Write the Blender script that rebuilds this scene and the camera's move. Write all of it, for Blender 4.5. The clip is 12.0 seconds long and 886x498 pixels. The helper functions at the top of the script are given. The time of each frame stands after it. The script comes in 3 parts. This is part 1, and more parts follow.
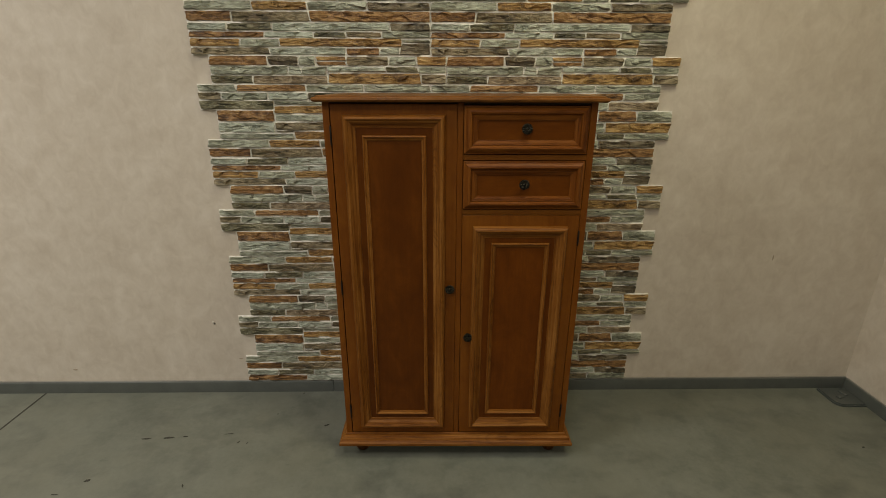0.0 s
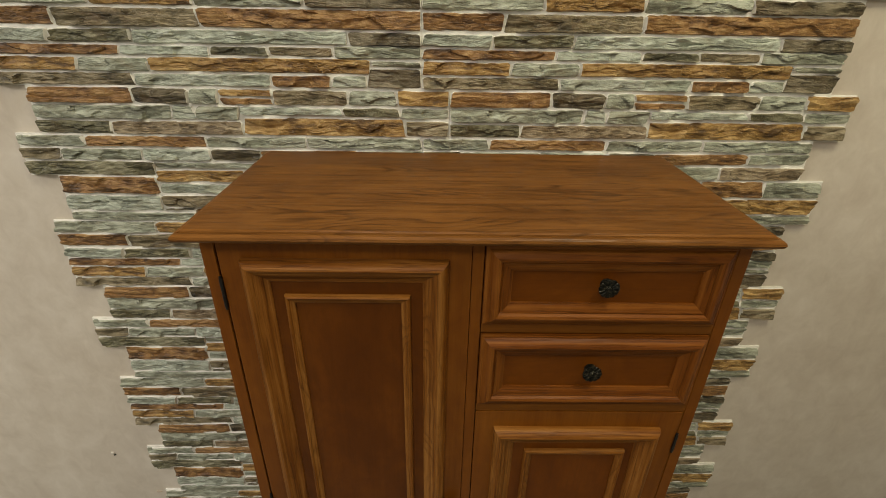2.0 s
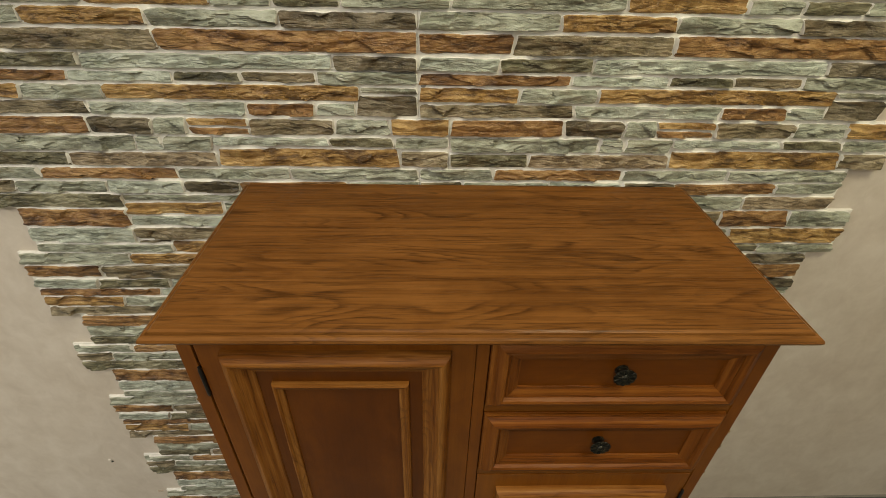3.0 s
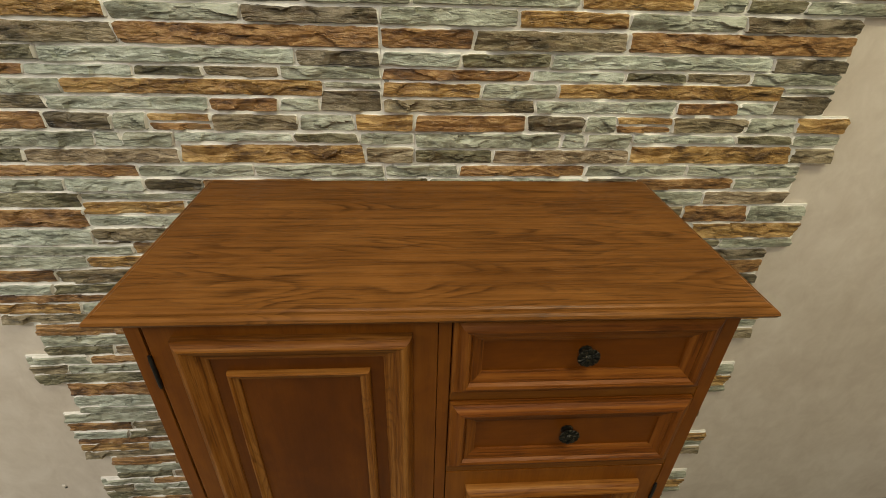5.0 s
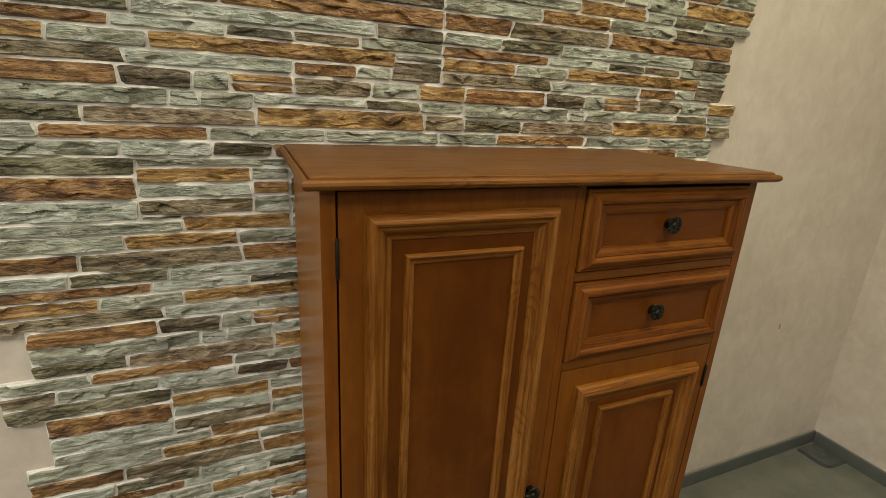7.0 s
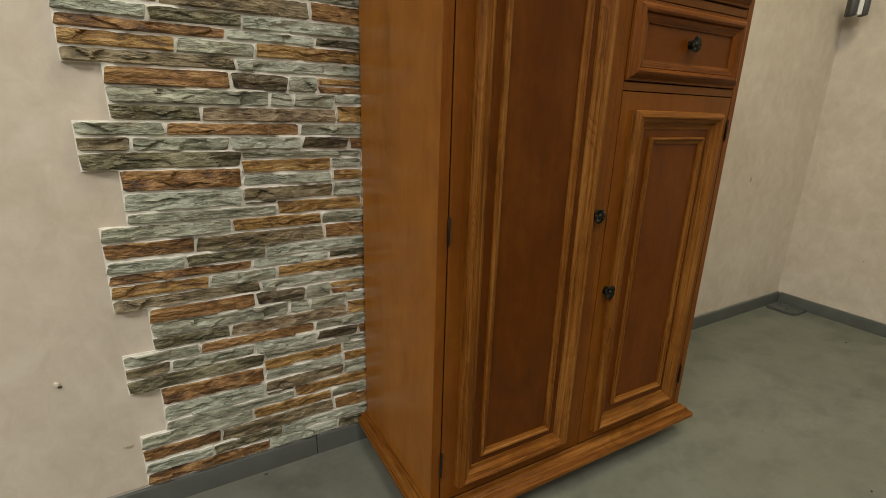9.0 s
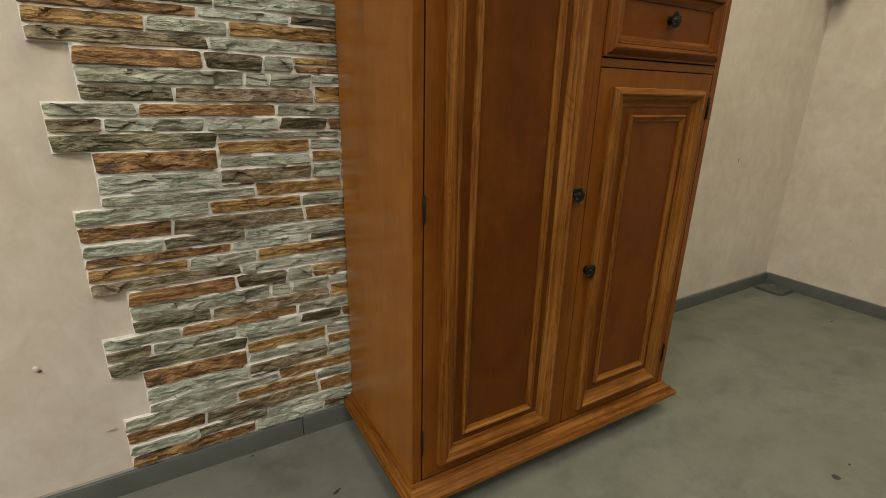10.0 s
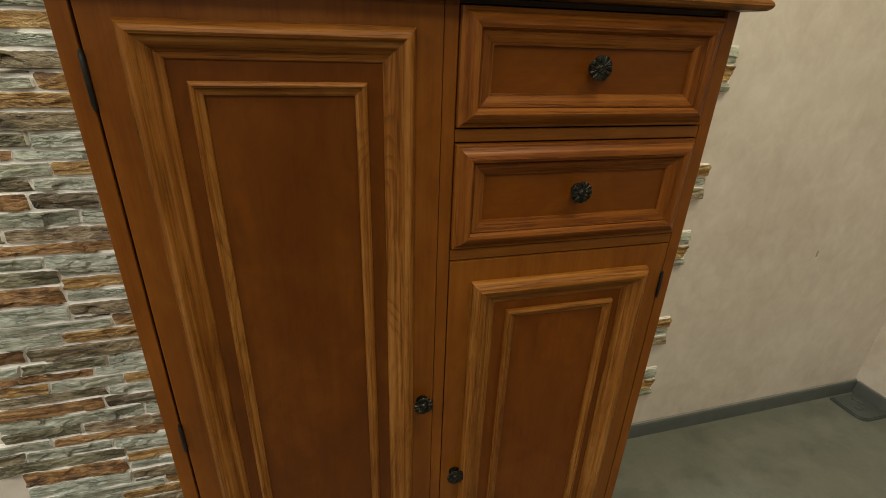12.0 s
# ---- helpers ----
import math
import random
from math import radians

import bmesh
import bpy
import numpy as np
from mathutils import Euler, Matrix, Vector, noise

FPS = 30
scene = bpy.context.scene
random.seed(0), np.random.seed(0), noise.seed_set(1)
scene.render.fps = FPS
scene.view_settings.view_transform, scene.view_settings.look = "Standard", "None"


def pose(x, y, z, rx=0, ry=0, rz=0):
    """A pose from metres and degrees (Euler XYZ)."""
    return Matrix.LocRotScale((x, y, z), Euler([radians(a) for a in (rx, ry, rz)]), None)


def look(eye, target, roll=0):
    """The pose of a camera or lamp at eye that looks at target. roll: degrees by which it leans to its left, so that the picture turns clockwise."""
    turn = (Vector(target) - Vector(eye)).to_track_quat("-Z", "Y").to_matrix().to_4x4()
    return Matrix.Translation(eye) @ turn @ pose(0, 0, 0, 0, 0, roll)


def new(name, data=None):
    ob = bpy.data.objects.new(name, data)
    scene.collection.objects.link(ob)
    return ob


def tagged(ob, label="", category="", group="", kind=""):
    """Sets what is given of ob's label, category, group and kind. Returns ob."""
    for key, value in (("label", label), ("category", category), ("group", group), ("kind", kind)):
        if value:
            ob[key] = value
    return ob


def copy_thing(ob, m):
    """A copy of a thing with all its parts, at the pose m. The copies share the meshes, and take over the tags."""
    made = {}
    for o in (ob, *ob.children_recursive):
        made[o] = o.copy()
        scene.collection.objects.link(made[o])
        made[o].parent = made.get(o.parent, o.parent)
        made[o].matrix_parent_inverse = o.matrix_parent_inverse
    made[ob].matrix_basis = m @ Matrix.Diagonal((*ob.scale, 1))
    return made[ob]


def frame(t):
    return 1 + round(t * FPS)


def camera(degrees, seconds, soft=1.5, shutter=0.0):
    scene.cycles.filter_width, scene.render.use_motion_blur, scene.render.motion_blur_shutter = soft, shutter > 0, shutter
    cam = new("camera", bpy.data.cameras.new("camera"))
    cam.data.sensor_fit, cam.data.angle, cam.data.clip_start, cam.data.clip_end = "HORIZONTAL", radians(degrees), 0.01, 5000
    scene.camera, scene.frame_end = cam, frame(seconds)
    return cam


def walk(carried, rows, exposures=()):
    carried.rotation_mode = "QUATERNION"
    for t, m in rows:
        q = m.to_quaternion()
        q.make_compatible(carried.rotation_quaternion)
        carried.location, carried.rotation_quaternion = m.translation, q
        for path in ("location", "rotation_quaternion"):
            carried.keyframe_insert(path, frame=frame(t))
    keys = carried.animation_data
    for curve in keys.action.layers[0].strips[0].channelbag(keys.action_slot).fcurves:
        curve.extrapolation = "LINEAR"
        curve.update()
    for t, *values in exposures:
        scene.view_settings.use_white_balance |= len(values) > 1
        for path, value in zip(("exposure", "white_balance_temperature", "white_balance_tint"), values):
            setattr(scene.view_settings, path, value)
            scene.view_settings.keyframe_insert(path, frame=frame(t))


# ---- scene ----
cam = camera(86.3, 12.0, 0.5)
EXPOSURES = ((0.0, -0.74), (1.0, -0.60), (2.5, -0.48), (5.0, -0.44), (5.5, -0.46), (6.5, -0.38), (8.5, -0.38), (9.5, -0.25), (10.5, -0.34), (12.0, -0.33))
PATH = [
    (0, (-0.058, -0.024, 1.357), (-0.048, 1.863, 0.694), 0.2),
    (0.5, (-0.015, 0.208, 1.334), (0.004, 2.086, 0.645), 0.3),
    (1, (-0.048, 0.432, 1.377), (-0.025, 2.299, 0.661), 0.4),
    (1.5, (-0.08, 0.62, 1.498), (-0.056, 2.471, 0.74), 0.5),
    (2, (-0.062, 0.822, 1.609), (-0.035, 2.598, 0.69), 1.0),
    (2.5, (-0.079, 0.952, 1.687), (-0.038, 2.628, 0.597), 1.3),
    (3, (-0.072, 0.996, 1.75), (-0.02, 2.637, 0.607), 1.4),
    (3.2, (-0.065, 1.007, 1.769), (-0.01, 2.63, 0.603), 1.2),
    (4.8, (-0.052, 0.992, 1.733), (0.063, 2.679, 0.666), 1.7),
    (5, (-0.042, 0.962, 1.693), (0.086, 2.667, 0.655), 1.9),
    (5.5, (-0.036, 0.892, 1.587), (0.187, 2.657, 0.673), 2.9),
    (6, (-0.121, 0.832, 1.465), (0.209, 2.624, 0.64), 3.3),
    (6.5, (-0.342, 0.778, 1.442), (0.212, 2.577, 0.766), 3.3),
    (6.7, (-0.407, 0.797, 1.43), (0.229, 2.583, 0.795), 3.2),
    (8.3, (-0.756, 0.889, 1.247), (0.191, 2.57, 0.716), 2.4),
    (8.5, (-0.768, 0.854, 1.142), (0.179, 2.53, 0.601), 2.2),
    (9, (-0.806, 0.742, 0.908), (0.149, 2.406, 0.343), 1.7),
    (9.5, (-0.799, 0.706, 0.786), (0.163, 2.358, 0.196), 1.3),
    (10, (-0.774, 0.721, 0.894), (0.185, 2.364, 0.278), 1.2),
    (10.5, (-0.736, 0.769, 1.216), (0.189, 2.421, 0.57), 1.3),
    (11, (-0.596, 0.77, 1.326), (0.269, 2.441, 0.649), 1.5),
    (11.5, (-0.387, 0.76, 1.327), (0.349, 2.466, 0.584), 2.1),
    (12, (-0.166, 0.846, 1.264), (0.319, 2.598, 0.429), 2.1),
]
walk(cam, [(t, look(eye, target, roll)) for t, eye, target, roll in PATH], EXPOSURES)

# ---- world, lamps ----
world = bpy.data.worlds.new("world")
world.use_nodes = True
world.node_tree.nodes["Background"].inputs[0].default_value = (0.9, 0.95, 1.0, 1)
world.node_tree.nodes["Background"].inputs[1].default_value = 0.05
scene.world = world

WALL_Y, WALL_R, WALL_L, WALL_B, CEIL = 1.855, 1.856, -6.5, -6.0, 2.95
SKEW = 0.66
WALLM = pose(0, WALL_Y, 0, 0, 0, SKEW)  # the back wall stands a little askew to the cabinet


def ceiling_lamp(x, y, power, color, sx=0.6, sy=0.6):
    data = bpy.data.lights.new("ceiling_lamp", "AREA")
    data.shape, data.size, data.size_y = "RECTANGLE", sx, sy
    data.energy, data.color = power, color
    ob = new("ceiling_lamp", data)
    ob.location = (x, y, CEIL - 0.03)
    return ob


COOL, WARM = (1.0, 0.95, 0.875), (1.0, 0.925, 0.64)
for lx, ly, lp, tone, size in ((-3.1, 0.1, 130, COOL, 0.9), (-0.5, -0.25, 28, COOL, 0.5), (-0.3, 1.30, 9, COOL, 0.5), (0.65, 0.85, 31, WARM, 0.5), (-1.0, -2.2, 68, COOL, 0.9)):
    ceiling_lamp(lx, ly, lp, tone, size, size)


# ---- materials ----
class Nodes:
    """A short way to write node materials."""

    def __init__(self, name):
        self.mat = bpy.data.materials.new(name)
        self.mat.use_nodes = True
        self.tree = self.mat.node_tree
        self.bsdf = self.tree.nodes["Principled BSDF"]
        self.coord = self.tree.nodes.new("ShaderNodeTexCoord")
        self.info = self.tree.nodes.new("ShaderNodeObjectInfo")

    def link(self, a, b):
        self.tree.links.new(a, b)

    def place(self, scale, vary=0.0):
        """Object coordinates, stretched, shifted from piece to piece."""
        m = self.tree.nodes.new("ShaderNodeMapping")
        m.inputs["Scale"].default_value = scale
        self.link(self.coord.outputs["Object"], m.inputs["Vector"])
        if vary:
            v = self.tree.nodes.new("ShaderNodeMath")
            v.operation = "MULTIPLY"
            v.inputs[1].default_value = vary
            self.link(self.info.outputs["Random"], v.inputs[0])
            self.link(v.outputs[0], m.inputs["Location"])
        return m.outputs[0]

    def noise(self, vec, scale=1.0, detail=4.0, rough=0.55, distort=0.0):
        n = self.tree.nodes.new("ShaderNodeTexNoise")
        n.inputs["Scale"].default_value, n.inputs["Detail"].default_value = scale, detail
        n.inputs["Roughness"].default_value, n.inputs["Distortion"].default_value = rough, distort
        self.link(vec, n.inputs["Vector"])
        return n.outputs["Fac"]

    def math(self, op, a, b=0.0, c=None):
        n = self.tree.nodes.new("ShaderNodeMath")
        n.operation = op
        for k, v in enumerate((a, b, c)):
            if v is None:
                continue
            if isinstance(v, (int, float)):
                n.inputs[k].default_value = v
            else:
                self.link(v, n.inputs[k])
        return n.outputs[0]

    def ramp(self, fac, *stops):
        n = self.tree.nodes.new("ShaderNodeValToRGB")
        while len(n.color_ramp.elements) < len(stops):
            n.color_ramp.elements.new(0.5)
        for e, (p, c) in zip(n.color_ramp.elements, stops):
            e.position, e.color = p, (*c, 1)
        self.link(fac, n.inputs[0])
        return n.outputs[0]

    def mix(self, fac, a, b, kind="MIX"):
        n = self.tree.nodes.new("ShaderNodeMix")
        n.data_type, n.blend_type = "RGBA", kind
        for k, v in ((0, fac), (6, a), (7, b)):
            if isinstance(v, (int, float)):
                n.inputs[k].default_value = v
            elif isinstance(v, tuple):
                n.inputs[k].default_value = (*v, 1)
            else:
                self.link(v, n.inputs[k])
        return n.outputs[2]

    def bump(self, height, strength, distance, below=None):
        n = self.tree.nodes.new("ShaderNodeBump")
        n.inputs["Strength"].default_value, n.inputs["Distance"].default_value = strength, distance
        self.link(height, n.inputs["Height"])
        if below:
            self.link(below, n.inputs["Normal"])
        return n.outputs[0]

    def done(self, color=None, rough=0.5, normal=None, **inputs):
        if isinstance(color, tuple):
            self.bsdf.inputs["Base Color"].default_value = (*color, 1)
        elif color:
            self.link(color, self.bsdf.inputs["Base Color"])
        if isinstance(rough, (int, float)):
            self.bsdf.inputs["Roughness"].default_value = rough
        else:
            self.link(rough, self.bsdf.inputs["Roughness"])
        if normal:
            self.link(normal, self.bsdf.inputs["Normal"])
        for k, v in inputs.items():
            self.bsdf.inputs[k.replace("_", " ")].default_value = v
        return self.mat


def wood(name, axis, dark, mid, light, pores=0.5, lines=0.3, count=30.0, spread=(1.6, 7.0), rough=0.40, spec=0.16, fine=0.60, relief=0.18, spanned=0.13):
    """Lacquered oak: long soft streaks, pores gathered in bands and broken growth lines along one axis, over blotches of stain."""
    n = Nodes(name)
    stretch = lambda along, across: tuple(along if a == axis else across for a in "xyz")
    field = n.noise(n.place(stretch(*spread), 9.0), 1.0, 2.0, 0.45, 0.35)
    ragged = n.noise(n.place(stretch(26.0, 210.0), 2.0), 1.0, 3.0, 0.6)
    field = n.math("ADD", field, n.math("MULTIPLY", ragged, 0.020))
    saw = n.math("FRACT", n.math("MULTIPLY", field, count))
    line = n.ramp(saw, (0.0, (0, 0, 0)), (0.50, (0.10, 0.10, 0.10)), (0.86, (1, 1, 1)), (1.0, (0, 0, 0)))
    fade = n.ramp(n.noise(n.place(stretch(5.0, 24.0), 4.0), 1.0, 3.0), (0.42, (0.08, 0.08, 0.08)), (0.60, (1, 1, 1)))
    dash = n.ramp(n.noise(n.place(stretch(15.0, 330.0), 8.0), 1.0, 3.0, 0.6), (0.40, (0.42, 0.42, 0.42)), (0.54, (1, 1, 1)))
    broad = n.noise(n.place(stretch(1.4, 9.0), 5.0), 1.0, 3.0)
    band = n.noise(n.place(stretch(1.8, 95.0), 7.0), 1.0, 3.0, 0.55, 0.2)
    streak = n.noise(n.place(stretch(5.0, 230.0), 7.0), 1.0, 4.0, 0.62)
    pore = n.noise(n.place(stretch(15.0, 440.0), 3.0), 1.0, 2.0, 0.5)
    blotch = n.noise(n.place(stretch(7.0, 12.0), 6.0), 1.0, 5.0, 0.66, 0.8)
    mottle = n.noise(n.place(stretch(34.0, 52.0), 6.0), 1.0, 3.0, 0.6, 0.6)
    soft = n.math("ADD", n.math("MULTIPLY", broad, 0.34), n.math("ADD", n.math("MULTIPLY", blotch, 0.50), n.math("MULTIPLY", mottle, 0.16)))
    threads = n.math("ADD", n.math("MULTIPLY", streak, 0.45), n.math("MULTIPLY", band, 0.55))
    grain = n.math("ADD", n.math("MULTIPLY", threads, fine), n.math("MULTIPLY", soft, 1.0 - fine))
    col = n.ramp(grain, (0.5 - spanned, dark), (0.50, mid), (0.5 + spanned, light))
    col = n.mix(n.math("MULTIPLY", n.math("MULTIPLY", n.math("MULTIPLY", line, fade), dash), lines), col, tuple(0.54 * c for c in dark))
    pit = n.math("MULTIPLY", n.ramp(pore, (0.39, (1, 1, 1)), (0.465, (0, 0, 0))), n.ramp(band, (0.46, (1, 1, 1)), (0.58, (0.30, 0.30, 0.30))))
    col = n.mix(n.math("MULTIPLY", pit, pores), col, tuple(0.40 * c for c in dark))
    ndir = n.bump(n.math("SUBTRACT", threads, n.math("MULTIPLY", pit, 0.7)), relief, 0.0010)
    return n.done(col, n.math("MULTIPLY_ADD", soft, 0.16, rough - 0.08), ndir, Specular_IOR_Level=spec)


OAK = (0.116, 0.0345, 0.0032), (0.180, 0.0640, 0.0086), (0.268, 0.1140, 0.0240)
VEN = (0.070, 0.0180, 0.0010), (0.091, 0.0245, 0.0014), (0.124, 0.0360, 0.0024)
MID = (0.110, 0.0300, 0.0019), (0.150, 0.0450, 0.0032), (0.194, 0.0650, 0.0055)
oak_x = wood("oak_along_x", "x", *OAK, pores=0.5, lines=0.45, count=22, spec=0.15, rough=0.43, fine=0.72, relief=0.5, spanned=0.095)
oak_y = wood("oak_along_y", "y", *OAK, pores=0.5, lines=0.35, count=22, spec=0.15, rough=0.43, fine=0.72, relief=0.5, spanned=0.095)
oak_z = wood("oak_along_z", "z", *OAK, pores=0.5, lines=0.60, count=22, spread=(3.2, 14.0), spec=0.15, rough=0.43, fine=0.66, relief=0.5, spanned=0.095)
oak_top = wood("oak_top", "x", (0.100, 0.0365, 0.0070), (0.156, 0.0610, 0.0128), (0.212, 0.0885, 0.0205), pores=0.50, lines=1.0, count=22, spread=(2.0, 9.5), rough=0.32, spec=0.11, fine=0.50, spanned=0.11, relief=0.3)
veneer_z = wood("veneer_upright", "z", *VEN, pores=0.10, lines=0.14, count=10, rough=0.38, fine=0.14, relief=0.05)
veneer_warm = wood("veneer_upright_warm", "z", (0.086, 0.0218, 0.0012), (0.114, 0.0302, 0.0018), (0.156, 0.0445, 0.0030), pores=0.10, lines=0.20, count=10, rough=0.38, fine=0.16, relief=0.05)
veneer_x = wood("veneer_level", "x", (0.088, 0.0225, 0.0013), (0.116, 0.0315, 0.0019), (0.156, 0.0455, 0.0032), pores=0.10, lines=0.12, count=10, rough=0.38, fine=0.14, relief=0.05)
# Side veneer is set paler than the front, with the side's stronger light in it.
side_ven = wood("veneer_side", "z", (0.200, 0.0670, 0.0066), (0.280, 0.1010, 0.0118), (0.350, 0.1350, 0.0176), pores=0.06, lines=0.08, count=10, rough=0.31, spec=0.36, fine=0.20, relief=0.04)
DRW = (0.098, 0.0260, 0.0022), (0.146, 0.0435, 0.0046), (0.206, 0.0710, 0.0100)
drw_x = wood("drawer_oak_along_x", "x", *DRW, pores=0.5, lines=0.40, count=20, spec=0.15, rough=0.43, fine=0.66, relief=0.5, spanned=0.095)
drw_z = wood("drawer_oak_along_z", "z", *DRW, pores=0.5, lines=0.35, count=20, spec=0.15, rough=0.43, fine=0.60, relief=0.5, spanned=0.095)
stile_z = wood("oak_stile", "z", *MID, pores=0.14, lines=0.12, count=12, fine=0.26, relief=0.08, spec=0.2)
stile_x = wood("oak_rail", "x", (0.106, 0.0315, 0.0023), (0.150, 0.0490, 0.0042), (0.200, 0.0715, 0.0072), pores=0.22, lines=0.16, count=18, fine=0.44, relief=0.12, spec=0.2)


# Dark tone stands in for the shade inside and under the cabinet.
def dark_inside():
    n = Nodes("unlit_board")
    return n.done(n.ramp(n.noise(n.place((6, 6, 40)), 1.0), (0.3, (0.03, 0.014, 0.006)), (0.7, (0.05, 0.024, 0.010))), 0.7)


def bronze():
    n = Nodes("aged_bronze")
    f = n.noise(n.place((1, 1, 1)), 160.0, 4.0)
    col = n.ramp(f, (0.38, (0.010, 0.010, 0.008)), (0.58, (0.034, 0.031, 0.022)), (0.70, (0.140, 0.112, 0.068)))
    return n.done(col, n.math("MULTIPLY_ADD", f, 0.3, 0.28), n.bump(f, 0.5, 0.0010), Metallic=0.85)


def black_steel():
    n = Nodes("black_steel")
    f = n.noise(n.place((1, 1, 1)), 120.0, 3.0)
    return n.done(n.ramp(f, (0.3, (0.010, 0.009, 0.008)), (0.7, (0.025, 0.022, 0.018))), 0.42, None, Metallic=0.6)


def plaster(name="beige_plaster"):
    n = Nodes(name)
    cloud = n.noise(n.place((1, 1, 1)), 6.0, 5.0, 0.6, 0.5)
    patch = n.noise(n.place((1.0, 1.0, 0.8)), 19.0, 5.0, 0.64, 0.5)
    large = n.noise(n.place((1, 1, 1)), 1.1, 2.0)
    trowel = n.noise(n.place((1.0, 1.0, 0.6)), 26.0, 4.0, 0.55, 0.6)
    f = n.math("ADD", n.math("MULTIPLY", cloud, 0.32), n.math("ADD", n.math("MULTIPLY", patch, 0.48), n.math("MULTIPLY", large, 0.20)))
    col = n.ramp(f, (0.37, (0.496, 0.430, 0.350)), (0.50, (0.560, 0.496, 0.412)), (0.63, (0.624, 0.563, 0.479)))
    speck = n.ramp(n.noise(n.place((1, 1, 1)), 150.0, 2.0), (0.68, (0, 0, 0)), (0.76, (1, 1, 1)))
    col = n.mix(n.math("MULTIPLY", speck, 0.08), col, (0.40, 0.30, 0.20))
    edge = n.ramp(trowel, (0.44, (0, 0, 0)), (0.50, (1, 1, 1)))
    ndir = n.bump(trowel, 0.15, 0.004, n.bump(edge, 0.07, 0.0014))
    return n.done(col, n.math("MULTIPLY_ADD", patch, 0.25, 0.36), ndir, Specular_IOR_Level=0.4)


def floor_mat():
    n = Nodes("grey_green_floor")
    cloud = n.noise(n.place((1, 1.2, 1)), 4.0, 6.0, 0.62, 0.4)
    large = n.noise(n.place((1, 1, 1)), 0.8, 2.0)
    patch = n.noise(n.place((1, 1, 1)), 13.0, 5.0, 0.66, 0.5)
    fine = n.noise(n.place((1, 1, 1)), 60.0, 4.0, 0.7)
    f = n.math("ADD", n.math("MULTIPLY", n.math("ADD", cloud, large), 0.30), n.math("ADD", n.math("MULTIPLY", patch, 0.26), n.math("MULTIPLY", fine, 0.14)))
    col = n.ramp(f, (0.37, (0.102, 0.110, 0.087)), (0.50, (0.147, 0.155, 0.124)), (0.62, (0.184, 0.192, 0.156)))
    tint = n.ramp(n.noise(n.place((1, 1, 1)), 2.6, 3.0), (0.42, (0, 0, 0)), (0.62, (1, 1, 1)))
    col = n.mix(n.math("MULTIPLY", tint, 0.35), col, (0.148, 0.146, 0.106))
    smear = n.ramp(n.noise(n.place((1.3, 1.8, 1)), 4.2, 5.0, 0.60, 0.15), (0.50, (0, 0, 0)), (0.80, (1, 1, 1)))
    col = n.mix(n.math("MULTIPLY", smear, 0.75), col, (0.068, 0.072, 0.060))
    scuff = n.ramp(n.noise(n.place((2.2, 5.0, 1)), 6.0, 3.0, 0.6, 0.3), (0.68, (0, 0, 0)), (0.76, (1, 1, 1)))
    col = n.mix(n.math("MULTIPLY", scuff, 0.25), col, (0.058, 0.060, 0.048))
    return n.done(col, n.math("MULTIPLY_ADD", patch, 0.25, 0.34), n.bump(fine, 0.06, 0.003))


def grey_plastic(name, c, rough=0.45):
    n = Nodes(name)
    f = n.noise(n.place((1, 1, 1)), 14.0, 4.0)
    fine = n.noise(n.place((3, 3, 30)), 30.0, 3.0)
    col = n.ramp(n.math("ADD", n.math("MULTIPLY", f, 0.7), n.math("MULTIPLY", fine, 0.3)), (0.3, tuple(0.82 * v for v in c)), (0.7, tuple(1.15 * v for v in c)))
    return n.done(col, rough, n.bump(fine, 0.05, 0.001))


